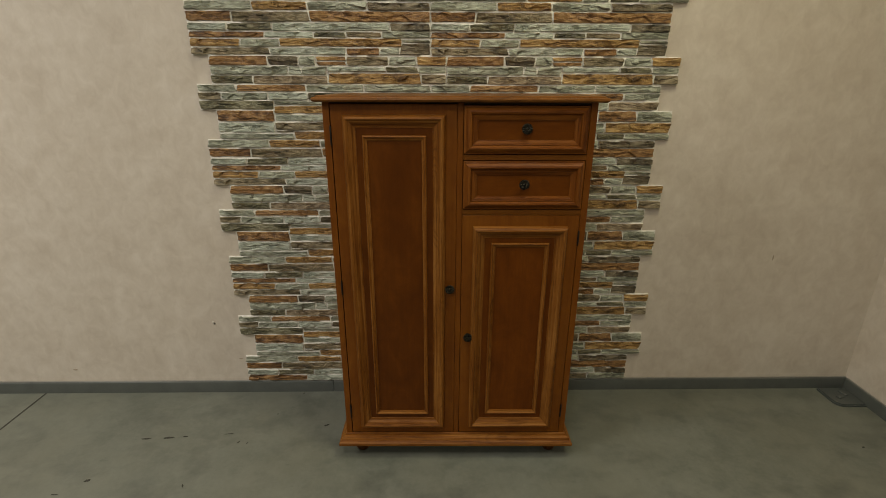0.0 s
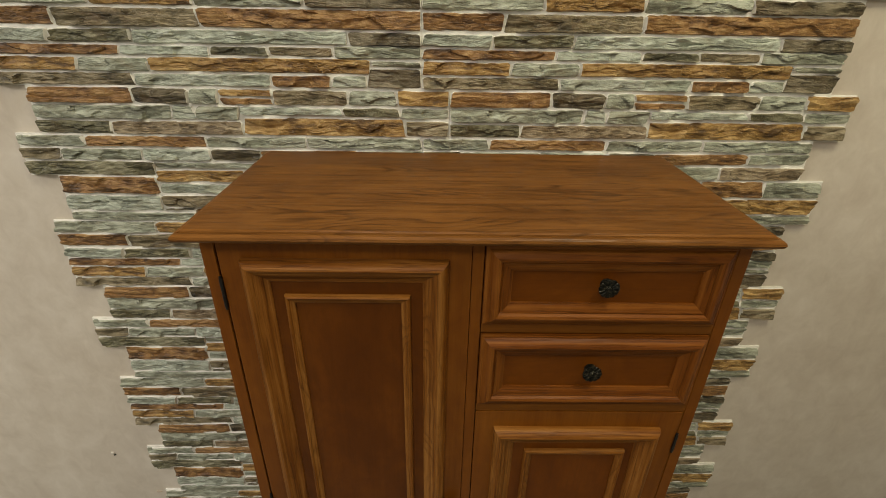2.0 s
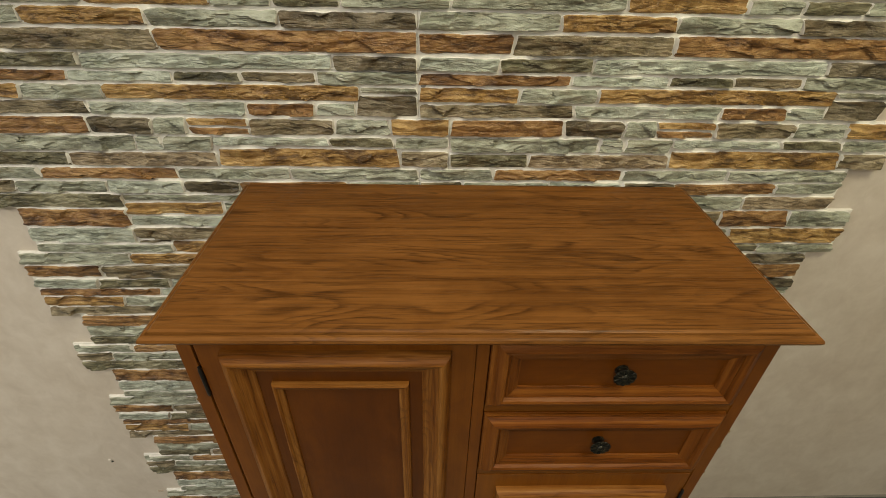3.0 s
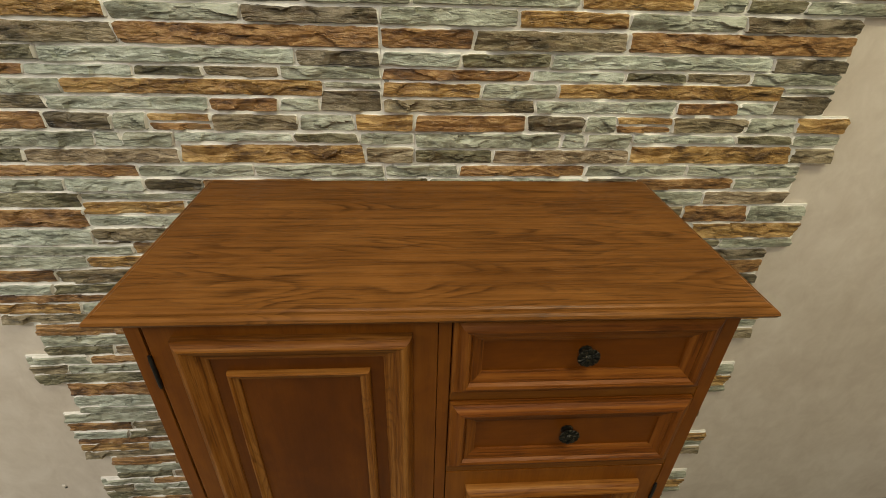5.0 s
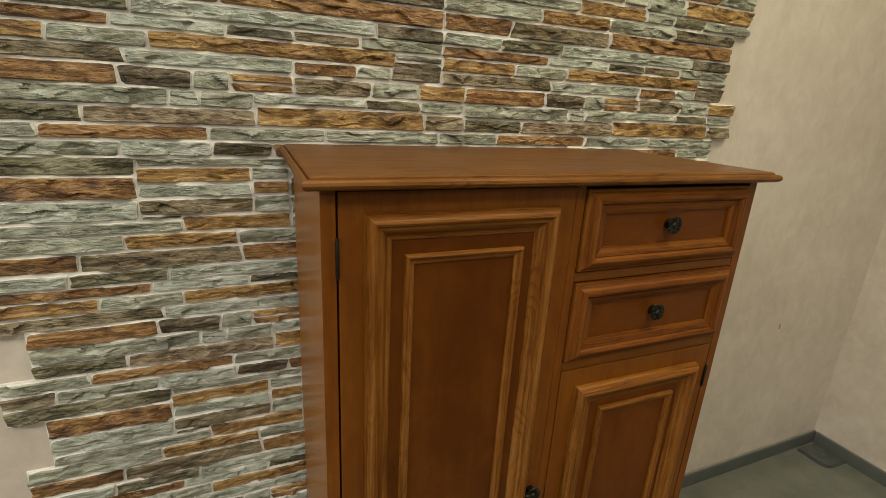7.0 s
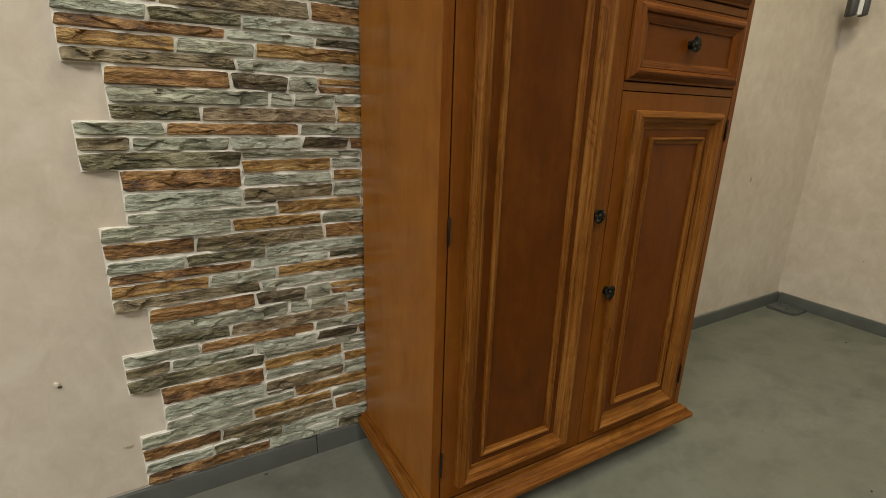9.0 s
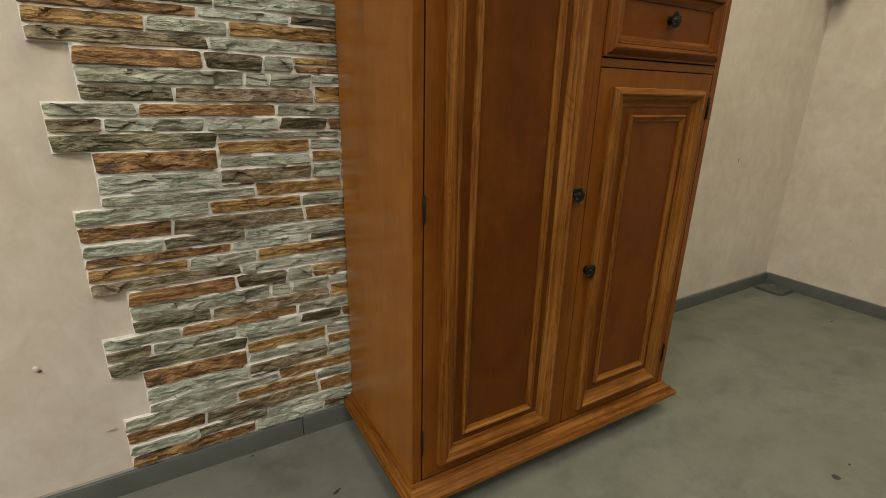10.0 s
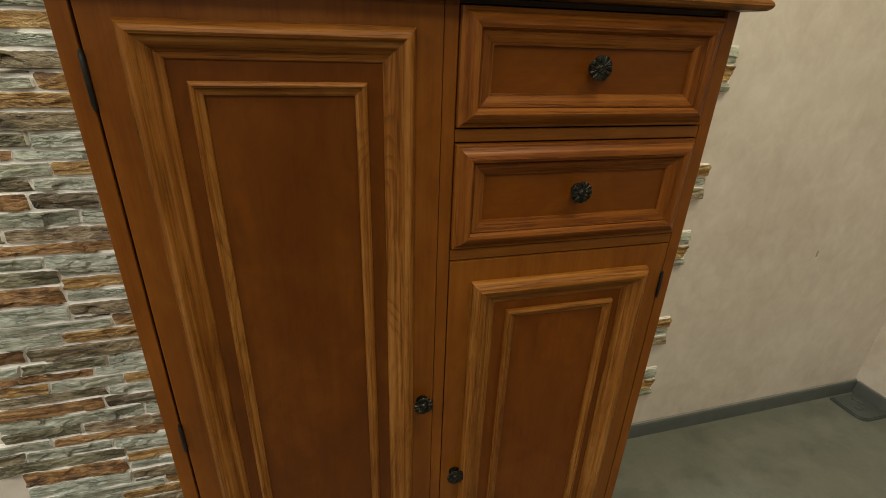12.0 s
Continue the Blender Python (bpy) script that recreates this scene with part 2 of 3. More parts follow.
def stone(name, dark, mid, light, warm, cleave=0.5):
    """Moulded slate: soft tone patches, thin beds, a few dark clefts, rubbed pale grit on the rough spots."""
    n = Nodes(name)
    wide = n.noise(n.place((9, 9, 26)), 1.0, 3.0, 0.55, 0.3)
    bed = n.noise(n.place((11, 40, 120)), 1.0, 4.0, 0.62, 0.25)
    chip = n.noise(n.place((0.55, 1, 1.3)), 75.0, 4.0, 0.62)
    grit = n.noise(n.place((1, 1, 1)), 420.0, 3.0, 0.6)
    f = n.math("ADD", n.math("MULTIPLY", wide, 0.42), n.math("ADD", n.math("MULTIPLY", bed, 0.26), n.math("MULTIPLY", chip, 0.32)))
    col = n.ramp(f, (0.41, dark), (0.49, mid), (0.59, light))
    stain = n.ramp(n.noise(n.place((15, 15, 34)), 1.0, 4.0, 0.6, 0.4), (0.50, (0, 0, 0)), (0.66, (1, 1, 1)))
    col = n.mix(n.math("MULTIPLY", stain, 0.42), col, warm)
    cleft = n.math("ABSOLUTE", n.math("SUBTRACT", n.noise(n.place((9, 30, 60)), 1.0, 3.0, 0.55, 0.5), 0.5))
    gate = n.ramp(n.noise(n.place((17, 17, 34)), 1.0, 2.0), (0.54, (0, 0, 0)), (0.62, (1, 1, 1)))
    split = n.math("MULTIPLY", n.ramp(cleft, (0.0, (1, 1, 1)), (0.008, (0.8, 0.8, 0.8)), (0.024, (0, 0, 0))), gate)
    col = n.mix(n.math("MULTIPLY", split, cleave), col, tuple(0.25 * c for c in dark))
    rub = n.ramp(n.math("ADD", n.math("MULTIPLY", chip, 0.6), n.math("MULTIPLY", grit, 0.4)), (0.54, (0, 0, 0)), (0.62, (1, 1, 1)))
    col = n.mix(n.math("MULTIPLY", rub, 0.32), col, tuple(min(0.75, 1.12 * c + 0.05) for c in light))
    crease = n.math("ABSOLUTE", n.math("SUBTRACT", n.noise(n.place((34, 60, 88)), 1.0, 3.0, 0.6, 0.9), 0.5))
    h = n.math("ADD", n.math("MULTIPLY", bed, 0.26), n.math("ADD", n.math("MULTIPLY", chip, 0.46), n.math("MULTIPLY", grit, 0.12)))
    h = n.math("SUBTRACT", h, n.math("MULTIPLY", crease, 0.85))
    h = n.math("SUBTRACT", h, n.math("MULTIPLY", split, 0.22))
    return n.done(col, n.math("MULTIPLY_ADD", chip, 0.3, 0.30), n.bump(h, 1.0, 0.0090))


STONE = {
    "grey": stone("slate_grey", (0.128, 0.130, 0.089), (0.275, 0.288, 0.212), (0.44, 0.458, 0.358), (0.230, 0.192, 0.112), 0.45),
    "pale": stone("slate_pale", (0.200, 0.212, 0.160), (0.365, 0.394, 0.312), (0.54, 0.570, 0.475), (0.310, 0.290, 0.195), 0.3),
    "olive": stone("slate_olive", (0.045, 0.041, 0.018), (0.152, 0.140, 0.076), (0.305, 0.282, 0.180), (0.140, 0.098, 0.040)),
    "dark": stone("slate_dark", (0.028, 0.021, 0.010), (0.102, 0.082, 0.044), (0.245, 0.206, 0.136), (0.125, 0.078, 0.032)),
    "taupe": stone("slate_taupe", (0.054, 0.042, 0.019), (0.175, 0.140, 0.074), (0.345, 0.286, 0.180), (0.165, 0.098, 0.040)),
    "rust": stone("slate_rust", (0.062, 0.028, 0.008), (0.222, 0.110, 0.031), (0.390, 0.232, 0.088), (0.094, 0.042, 0.014)),
    "ochre": stone("slate_ochre", (0.088, 0.044, 0.010), (0.300, 0.170, 0.045), (0.500, 0.332, 0.130), (0.165, 0.076, 0.020)),
    "pink": stone("slate_pink", (0.098, 0.070, 0.038), (0.250, 0.188, 0.108), (0.41, 0.334, 0.222), (0.190, 0.124, 0.058)),
}


def grout_mat():
    n = Nodes("pale_grout")
    f = n.noise(n.place((1, 1, 1)), 60.0, 4.0)
    return n.done(n.ramp(f, (0.3, (0.66, 0.64, 0.57)), (0.7, (0.79, 0.77, 0.70))), 0.6, n.bump(f, 0.3, 0.001))


PLASTER, FLOOR, GROUT = plaster(), floor_mat(), grout_mat()
BRONZE, STEEL, INSIDE = bronze(), black_steel(), dark_inside()
SKIRT = grey_plastic("grey_skirting", (0.082, 0.089, 0.080))
SKIRT_EDGE = grey_plastic("pale_skirting_edge", (0.22, 0.21, 0.18))
PLATE = grey_plastic("dark_plate", (0.066, 0.074, 0.068), 0.35)
BOX_SHELL = grey_plastic("box_shell", (0.050, 0.050, 0.052), 0.5)
BOX_BAND = grey_plastic("box_band", (0.62, 0.62, 0.60), 0.35)
FOOT = wood("dark_stained_foot", "z", (0.036, 0.012, 0.002), (0.054, 0.018, 0.003), (0.074, 0.026, 0.004), pores=0.2, lines=0.1, spec=0.12)
SCREW = grey_plastic("zinc_screw", (0.20, 0.20, 0.19), 0.4)
CHIP = grey_plastic("white_chip", (0.58, 0.54, 0.46), 0.7)
GRIME = grey_plastic("dark_grime", (0.045, 0.042, 0.032), 0.9)
SCRATCH = grey_plastic("plaster_scratch", (0.36, 0.30, 0.22), 0.9)
WHITE = grey_plastic("ceiling_paint", (0.78, 0.77, 0.74), 0.8)


# ---- mesh helpers ----
def part(name, bm, material, parent=None, label=""):
    """Links a bmesh as one mesh object under a thing or a part."""
    mesh = bpy.data.meshes.new(name)
    bmesh.ops.recalc_face_normals(bm, faces=bm.faces)
    bm.to_mesh(mesh)
    bm.free()
    mesh.materials.append(material)
    ob = new(name, mesh)
    if parent:
        ob.parent = parent
    return tagged(ob, label)


def box(x0, x1, y0, y1, z0, z1, bevel=0.0, segments=2):
    bm = bmesh.new()
    bmesh.ops.create_cube(bm, size=1.0, matrix=Matrix.LocRotScale(
        ((x0 + x1) / 2, (y0 + y1) / 2, (z0 + z1) / 2), None, (x1 - x0, y1 - y0, z1 - z0)))
    if bevel:
        bmesh.ops.bevel(bm, geom=bm.edges[:], offset=bevel, segments=segments, affect="EDGES", profile=0.5)
    return bm


def smooth(ob, angle=40):
    for p in ob.data.polygons:
        p.use_smooth = True
    ob.data.set_sharp_from_angle(angle=radians(angle))
    return ob


def lathe(rings, n=24, wave=None):
    """Turned body about z: (radius, z) from bottom to top; wave(angle, k) scales a ring."""
    bm = bmesh.new()
    loops = []
    for k, (r, z) in enumerate(rings):
        loops.append([bm.verts.new((r * (wave(a, k) if wave else 1) * math.cos(a), r * (wave(a, k) if wave else 1) * math.sin(a), z))
                      for a in (2 * math.pi * i / n for i in range(n))])
    for a, b in zip(loops, loops[1:]):
        for i in range(n):
            bm.faces.new((a[i], a[(i + 1) % n], b[(i + 1) % n], b[i]))
    bm.faces.new(loops[0][::-1])
    bm.faces.new(loops[-1])
    return bm


def frame_side(side, x0, x1, z0, z1, face, profile):
    """One mitred side of a moulded frame on a face at y. profile: (inset, proud) from the outer edge to the inner one."""
    bm = bmesh.new()
    ends = []
    for end in (0, 1):
        ring = []
        for d, h in profile:
            if side in ("top", "bottom"):
                x, z = (x0 + d, x1 - d)[end], (z1 - d if side == "top" else z0 + d)
            else:
                x, z = (x0 + d if side == "left" else x1 - d), (z0 + d, z1 - d)[end]
            ring.append(bm.verts.new((x, face - h, z)))
        ends.append(ring)
    n = len(profile)
    for i in range(n):
        j = (i + 1) % n
        bm.faces.new((ends[0][i], ends[0][j], ends[1][j], ends[1][i]))
    bm.faces.new(ends[0])
    bm.faces.new(ends[1][::-1])
    return bm


def moulded_frame(parent, name, x0, x1, z0, z1, face, profile, level=None, upright=None):
    for side in ("left", "right", "top", "bottom"):
        smooth(part(name, frame_side(side, x0, x1, z0, z1, face, profile), (level or oak_x) if side in ("top", "bottom") else (upright or oak_z), parent), 28)


# ---- the room ----
def slab(name, x0, x1, y0, y1, z0, z1, material, label, category):
    return tagged(part(name, box(x0, x1, y0, y1, z0, z1), material), label, category, kind="structure")


slab("floor", WALL_L - 0.2, WALL_R + 0.2, WALL_B - 0.2, WALL_Y + 0.2, -0.15, 0.0, FLOOR, "grey-green smooth floor with dark scuffs and marks", "floor")
slab("wall_back", WALL_L - 0.2, WALL_R + 0.2, 0.0, 0.2, 0.0, CEIL, PLASTER, "beige trowelled plaster wall behind the cabinet", "wall").matrix_basis = WALLM
slab("wall_right", WALL_R, WALL_R + 0.2, WALL_B, WALL_Y + 0.024, 0.0, CEIL, PLASTER, "beige trowelled plaster wall meeting in the corner", "wall")
slab("wall_left", WALL_L - 0.2, WALL_L, WALL_B, WALL_Y - 0.070, 0.0, CEIL, PLASTER, "plain beige plaster side wall", "wall")
slab("wall_front", WALL_L, WALL_R, WALL_B - 0.2, WALL_B, 0.0, CEIL, PLASTER, "plain beige plaster wall facing the cabinet", "wall")
slab("ceiling", WALL_L - 0.2, WALL_R + 0.2, WALL_B - 0.2, WALL_Y + 0.2, CEIL, CEIL + 0.15, WHITE, "plain white painted ceiling", "ceiling")


def skirting(name, length, m, label):
    """A hollow plastic skirting strip with a pale soft lip on top, along x, its back at y = 0."""
    bm = bmesh.new()
    prof = [(0.0, 0.0), (-0.014, 0.0), (-0.0135, 0.006), (-0.012, 0.045), (-0.010, 0.0515), (-0.006, 0.054), (0.0, 0.054)]
    ends = [[bm.verts.new((x, y, z)) for y, z in prof] for x in (0.0, length)]
    for i in range(len(prof)):
        j = (i + 1) % len(prof)
        bm.faces.new((ends[0][i], ends[0][j], ends[1][j], ends[1][i]))
    bm.faces.new(ends[0])
    bm.faces.new(ends[1][::-1])
    strip = smooth(part(name, bm, SKIRT), 30)
    strip.matrix_basis = m
    part("lip", box(0, length, -0.0075, 0.0, 0.0545, 0.0575, 0.001, 1), SKIRT_EDGE, strip, "paler soft lip")
    return tagged(strip, label, "skirting board", "skirting boards", "structure")


JOINT = -0.553
skirting("baseboard", JOINT - 0.001 - WALL_L, WALLM @ pose(WALL_L, 0, 0), "dark grey plastic skirting board along the plaster wall")
skirting("baseboard", WALL_R - JOINT - 0.001, WALLM @ pose(JOINT + 0.001, 0, 0), "dark grey plastic skirting board behind the cabinet")
skirting("baseboard", WALL_Y - WALL_B, pose(WALL_R, WALL_Y + 0.006, 0, 0, 0, -90), "dark grey plastic skirting board along the side wall")

groove = part("trim", box(-1.880, -1.872, WALL_B, WALL_Y - 0.037, 0.0, 0.0012, 0.0004, 1), GRIME)
tagged(groove, "dark straight joint in the grey floor covering", "floor joint", kind="structure")

# ---- floor and wall marks ----
def blot(x, y, length, width, turn, seed, thick=0.0012, material=GRIME):
    """A thin crust of dirt with an uneven outline, lying on the floor."""
    rng = random.Random(seed)
    bm = bmesh.new()
    n = 30
    rim = [(0.5 * length * math.cos(a) * rng.uniform(0.55, 1.15), 0.5 * width * math.sin(a) * rng.uniform(0.45, 1.2)) for a in (2 * math.pi * i / n for i in range(n))]
    low = [bm.verts.new((u, v, 0.0)) for u, v in rim]
    high = [bm.verts.new((0.8 * u, 0.8 * v, thick)) for u, v in rim]
    for i in range(n):
        bm.faces.new((low[i], low[(i + 1) % n], high[(i + 1) % n], high[i]))
    bm.faces.new(high)
    ob = part("floor_mark", bm, material)
    ob.matrix_basis = pose(x, y, 0.0002, 0, 0, turn)
    return tagged(ob, "small dark dirt mark on the grey floor", "dirt mark", "dirt marks on the floor")


for k, (x, y, a, b, turn) in enumerate((
        (-1.243, 1.524, 0.040, 0.008, 4), (-1.156, 1.530, 0.050, 0.011, 6), (-1.092, 1.537, 0.020, 0.006, 0), (-1.331, 1.312, 0.022, 0.014, 30),
        (-0.976, 1.288, 0.020, 0.006, -60), (-0.922, 1.552, 0.034, 0.004, 8), (-0.864, 1.506, 0.016, 0.005, 60), (-0.828, 1.500, 0.010, 0.004, 55),
        (0.577, 1.047, 0.026, 0.018, -10), (1.619, 1.476, 0.013, 0.008, 20), (-0.534, 1.605, 0.024, 0.010, 30), (-0.689, 1.821, 0.010, 0.006, 0),
        (-0.762, 1.675, 0.008, 0.005, 0), (-1.40, 1.25, 0.030, 0.005, 0), (0.66, 1.05, 0.010, 0.006, 0))):
    blot(x, y, a, b, turn, k)


def wall_pock(name, x, z, w, h, material, label, seed, m=None):
    """A small chip or plug standing slightly off the wall."""
    rng = random.Random(seed)
    bm = bmesh.new()
    bmesh.ops.create_icosphere(bm, subdivisions=2, radius=1.0)
    for v in bm.verts:
        v.co *= 1 + rng.uniform(-0.18, 0.18)
        v.co = Vector((v.co.x * w / 2, v.co.y * 0.004, v.co.z * h / 2))
    ob = part(name, bm, material)
    ob.matrix_basis = m or WALLM @ pose(x, -0.001, z)
    return tagged(ob, label, "wall mark", "marks on the wall")


wall_pock("wall_plug", -1.061, 0.356, 0.010, 0.012, CHIP, "pale plastic plug stuck in the plaster wall", 3)
wall_pock("wall_plug", -1.056, 0.349, 0.006, 0.005, GRIME, "small dark hole below the pale plug", 4)
wall_pock("plaster_chip", -0.965, 0.173, 0.020, 0.004, SCRATCH, "shallow brownish chip in the plaster", 5)
wall_pock("plaster_chip", -1.722, 0.120, 0.020, 0.005, SCRATCH, "shallow brownish chip in the plaster", 6)
wall_pock("plaster_chip", 1.368, 0.655, 0.004, 0.026, SCRATCH, "short dark scratch in the plaster", 7)
wall_pock("plaster_chip", 0, 0, 0.004, 0.005, SCRATCH, "tiny dark spot on the plaster", 8, pose(WALL_R - 0.001, 1.57, 0.306, 0, 0, 90))

# ---- corner plate and corner box ----
def corner_plate():
    x0, x1, y0, y1, r = 1.712, 1.841, 1.722, 1.848, 0.035
    outline = [(x0, y1), (x1, y1), (x1, y0)]
    outline += [(x0 + r - r * math.sin(a), y0 + r - r * math.cos(a)) for a in (math.pi / 2 * i / 6 for i in range(7))]
    bm = bmesh.new()
    f = bm.faces.new([bm.verts.new((x, y, 0.0)) for x, y in outline])
    up = bmesh.ops.extrude_face_region(bm, geom=[f])
    bmesh.ops.translate(bm, vec=(0, 0, 0.012), verts=[v for v in up["geom"] if isinstance(v, bmesh.types.BMVert)])
    rim = [e for e in bm.edges if all(v.co.z > 0.006 for v in e.verts)]
    bmesh.ops.bevel(bm, geom=rim, offset=0.004, segments=2, affect="EDGES")
    plate = part("corner_plate", bm, PLATE)
    for px, py, a in ((1.768, 1.778, 20), (1.800, 1.806, 115)):
        c = box(-0.019, 0.019, -0.009, 0.009, 0.0, 0.0055, 0.003, 2)
        bmesh.ops.transform(c, matrix=pose(px, py, 0.0115, 0, 0, a), verts=c.verts)
        smooth(part("raised_pad", c, PLATE, plate))
    tagged(plate, "flat dark grey plastic plate on the floor in the room corner", "floor plate")


corner_plate()


def corner_box():
    """Small box of unknown use across the two walls' corner, facing into the room."""
    base = new("wall_lamp")
    base.matrix_basis = pose(1.790, 1.812, 1.374, 0, 0, -45)
    part("band", box(-0.009, 0.009, -0.036, 0.010, -0.036, 0.036, 0.003), BOX_BAND, base, "pale plastic band round the middle")
    for xa, xb in ((-0.037, -0.0095), (0.0095, 0.033)):
        shell = box(xa, xb, -0.036, 0.012, -0.038, 0.038, 0.006)
        smooth(part("shell", shell, BOX_SHELL, base, "dark grey shell"))
    part("bracket", box(-0.020, 0.020, 0.0105, 0.050, -0.015, 0.015, 0.003), BOX_SHELL, base)
    tagged(base, "small dark grey box with a pale band in the wall corner", "wall lamp")


corner_box()

# ---- the cabinet ----
FACE = 1.447
cabinet = new("cabinet")
cabinet.matrix_basis = pose(0, 0, 0)
tagged(cabinet, "tall brown lacquered oak cabinet with two doors and two drawers", "cabinet")
BODY, BACK = 0.413, 1.828


def carcass():
    for s in (-1, 1):
        xa, xb = sorted((s * BODY, s * (BODY - 0.020)))
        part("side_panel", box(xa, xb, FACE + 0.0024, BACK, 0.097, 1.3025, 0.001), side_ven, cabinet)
        part("front_edging", box(xa, xb, FACE, FACE + 0.0022, 0.097, 1.3025, 0.0006, 1), stile_z, cabinet)
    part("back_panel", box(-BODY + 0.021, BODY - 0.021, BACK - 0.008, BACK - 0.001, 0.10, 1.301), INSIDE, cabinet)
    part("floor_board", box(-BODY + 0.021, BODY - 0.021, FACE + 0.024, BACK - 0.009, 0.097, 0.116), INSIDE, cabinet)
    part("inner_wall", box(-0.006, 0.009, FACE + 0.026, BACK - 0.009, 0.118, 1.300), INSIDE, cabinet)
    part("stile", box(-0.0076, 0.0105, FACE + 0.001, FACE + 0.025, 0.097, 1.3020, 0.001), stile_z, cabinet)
    # Near-black rails carry the shade of the gap below the top board.
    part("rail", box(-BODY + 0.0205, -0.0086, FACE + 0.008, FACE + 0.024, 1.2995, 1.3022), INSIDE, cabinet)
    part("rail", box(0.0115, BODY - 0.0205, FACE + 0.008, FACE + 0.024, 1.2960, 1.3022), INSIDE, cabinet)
    part("rail", box(0.0115, BODY - 0.0205, FACE + 0.001, FACE + 0.024, 1.1315, 1.1485, 0.001), stile_x, cabinet)
    part("rail", box(0.0115, BODY - 0.0205, FACE + 0.001, FACE + 0.024, 0.9570, 0.9740, 0.001), stile_x, cabinet)


carcass()


def cabinet_top():
    """The top board: a flat field, a shallow step and a rounded nose on three sides."""
    x1, y0, y1 = 0.438, 1.4175, 1.832
    prof = [(0.018, 1.3030), (0.006, 1.3034), (0.002, 1.3060), (0.0, 1.3100), (0.0012, 1.3140), (0.0045, 1.3168), (0.0085, 1.3172), (0.0100, 1.3146), (0.0108, 1.3194), (0.0140, 1.3215)]
    bm = bmesh.new()
    loops = [[bm.verts.new(p) for p in ((-x1 + d, y1, z), (-x1 + d, y0 + d, z), (x1 - d, y0 + d, z), (x1 - d, y1, z))] for d, z in prof]
    for a, b in zip(loops, loops[1:]):
        for i in range(3):
            bm.faces.new((a[i], a[i + 1], b[i + 1], b[i]))
    bm.faces.new(loops[0][::-1])
    bm.faces.new(loops[-1])
    bm.faces.new([l[0] for l in loops] + [l[3] for l in loops[::-1]])
    smooth(part("top_board", bm, oak_top, cabinet, "oak top with wavy grain and a moulded edge"), 25)


cabinet_top()


def plinth():
    """Base moulding with mitred corners: front and two sides."""
    prof = [(0.0, 0.065), (0.0, 0.076), (0.004, 0.081), (0.009, 0.083), (0.010, 0.087), (0.0110, 0.0890), (0.0155, 0.0918), (0.0200, 0.0932), (0.0205, 0.0965), (0.0255, 0.0990), (0.0265, 0.065)]
    x1, y0 = 0.4385, 1.4110
    for side, mat in (("front", oak_x), ("left", oak_y), ("right", oak_y)):
        bm = bmesh.new()
        ends = []
        for end in (0, 1):
            ring = []
            for d, z in prof:
                if side == "front":
                    p = ((-x1 + d, x1 - d)[end], y0 + 1.39 * d, z)
                else:
                    s = -1 if side == "left" else 1
                    p = (s * (x1 - d), (y0 + 1.39 * d, 1.829)[end], z)
                ring.append(bm.verts.new(p))
            ends.append(ring)
        n = len(prof)
        for i in range(n):
            bm.faces.new((ends[0][i], ends[0][(i + 1) % n], ends[1][(i + 1) % n], ends[1][i]))
        bm.faces.new(ends[0])
        bm.faces.new(ends[1][::-1])
        smooth(part("base_moulding", bm, mat, cabinet), 28)
    part("base_board", box(-0.4105, 0.4105, 1.4490, 1.827, 0.067, 0.0965), INSIDE, cabinet)
    for fx in (-0.362, 0.366):
        for fy in (1.480, 1.780):
            f = lathe([(0.018, 0.0), (0.024, 0.006), (0.029, 0.020), (0.030, 0.030), (0.026, 0.044), (0.020, 0.052), (0.024, 0.0675)], 24)
            bmesh.ops.translate(f, vec=(fx, fy, 0), verts=f.verts)
            smooth(part("foot", f, FOOT, cabinet, "dark turned bun foot"))


plinth()

BIG = [(0.0, 0.0), (0.0, 0.0070), (0.0010, 0.0120), (0.0042, 0.0172), (0.0085, 0.0205), (0.0125, 0.0212), (0.0155, 0.0198), (0.0172, 0.0172), (0.0195, 0.0160),
       (0.0235, 0.0142), (0.0275, 0.0108), (0.0310, 0.0076), (0.0350, 0.0060), (0.0385, 0.0056), (0.0398, 0.0046), (0.040, 0.0)]
BEAD = [(0.0, 0.0), (0.0, 0.0055), (0.0012, 0.0086), (0.0038, 0.0098), (0.0062, 0.0088), (0.0074, 0.0062), (0.0105, 0.0050), (0.0138, 0.0040), (0.0148, 0.0034), (0.015, 0.0)]
DRAWER = [(0.0, 0.0), (0.0, 0.0040), (0.0040, 0.0050), (0.0080, 0.0100), (0.0130, 0.0140), (0.0180, 0.0152), (0.0222, 0.0138), (0.0240, 0.0104), (0.0250, 0.0082),
          (0.0264, 0.0092), (0.033, 0.0076), (0.038, 0.0046), (0.042, 0.0040), (0.0425, 0.0)]


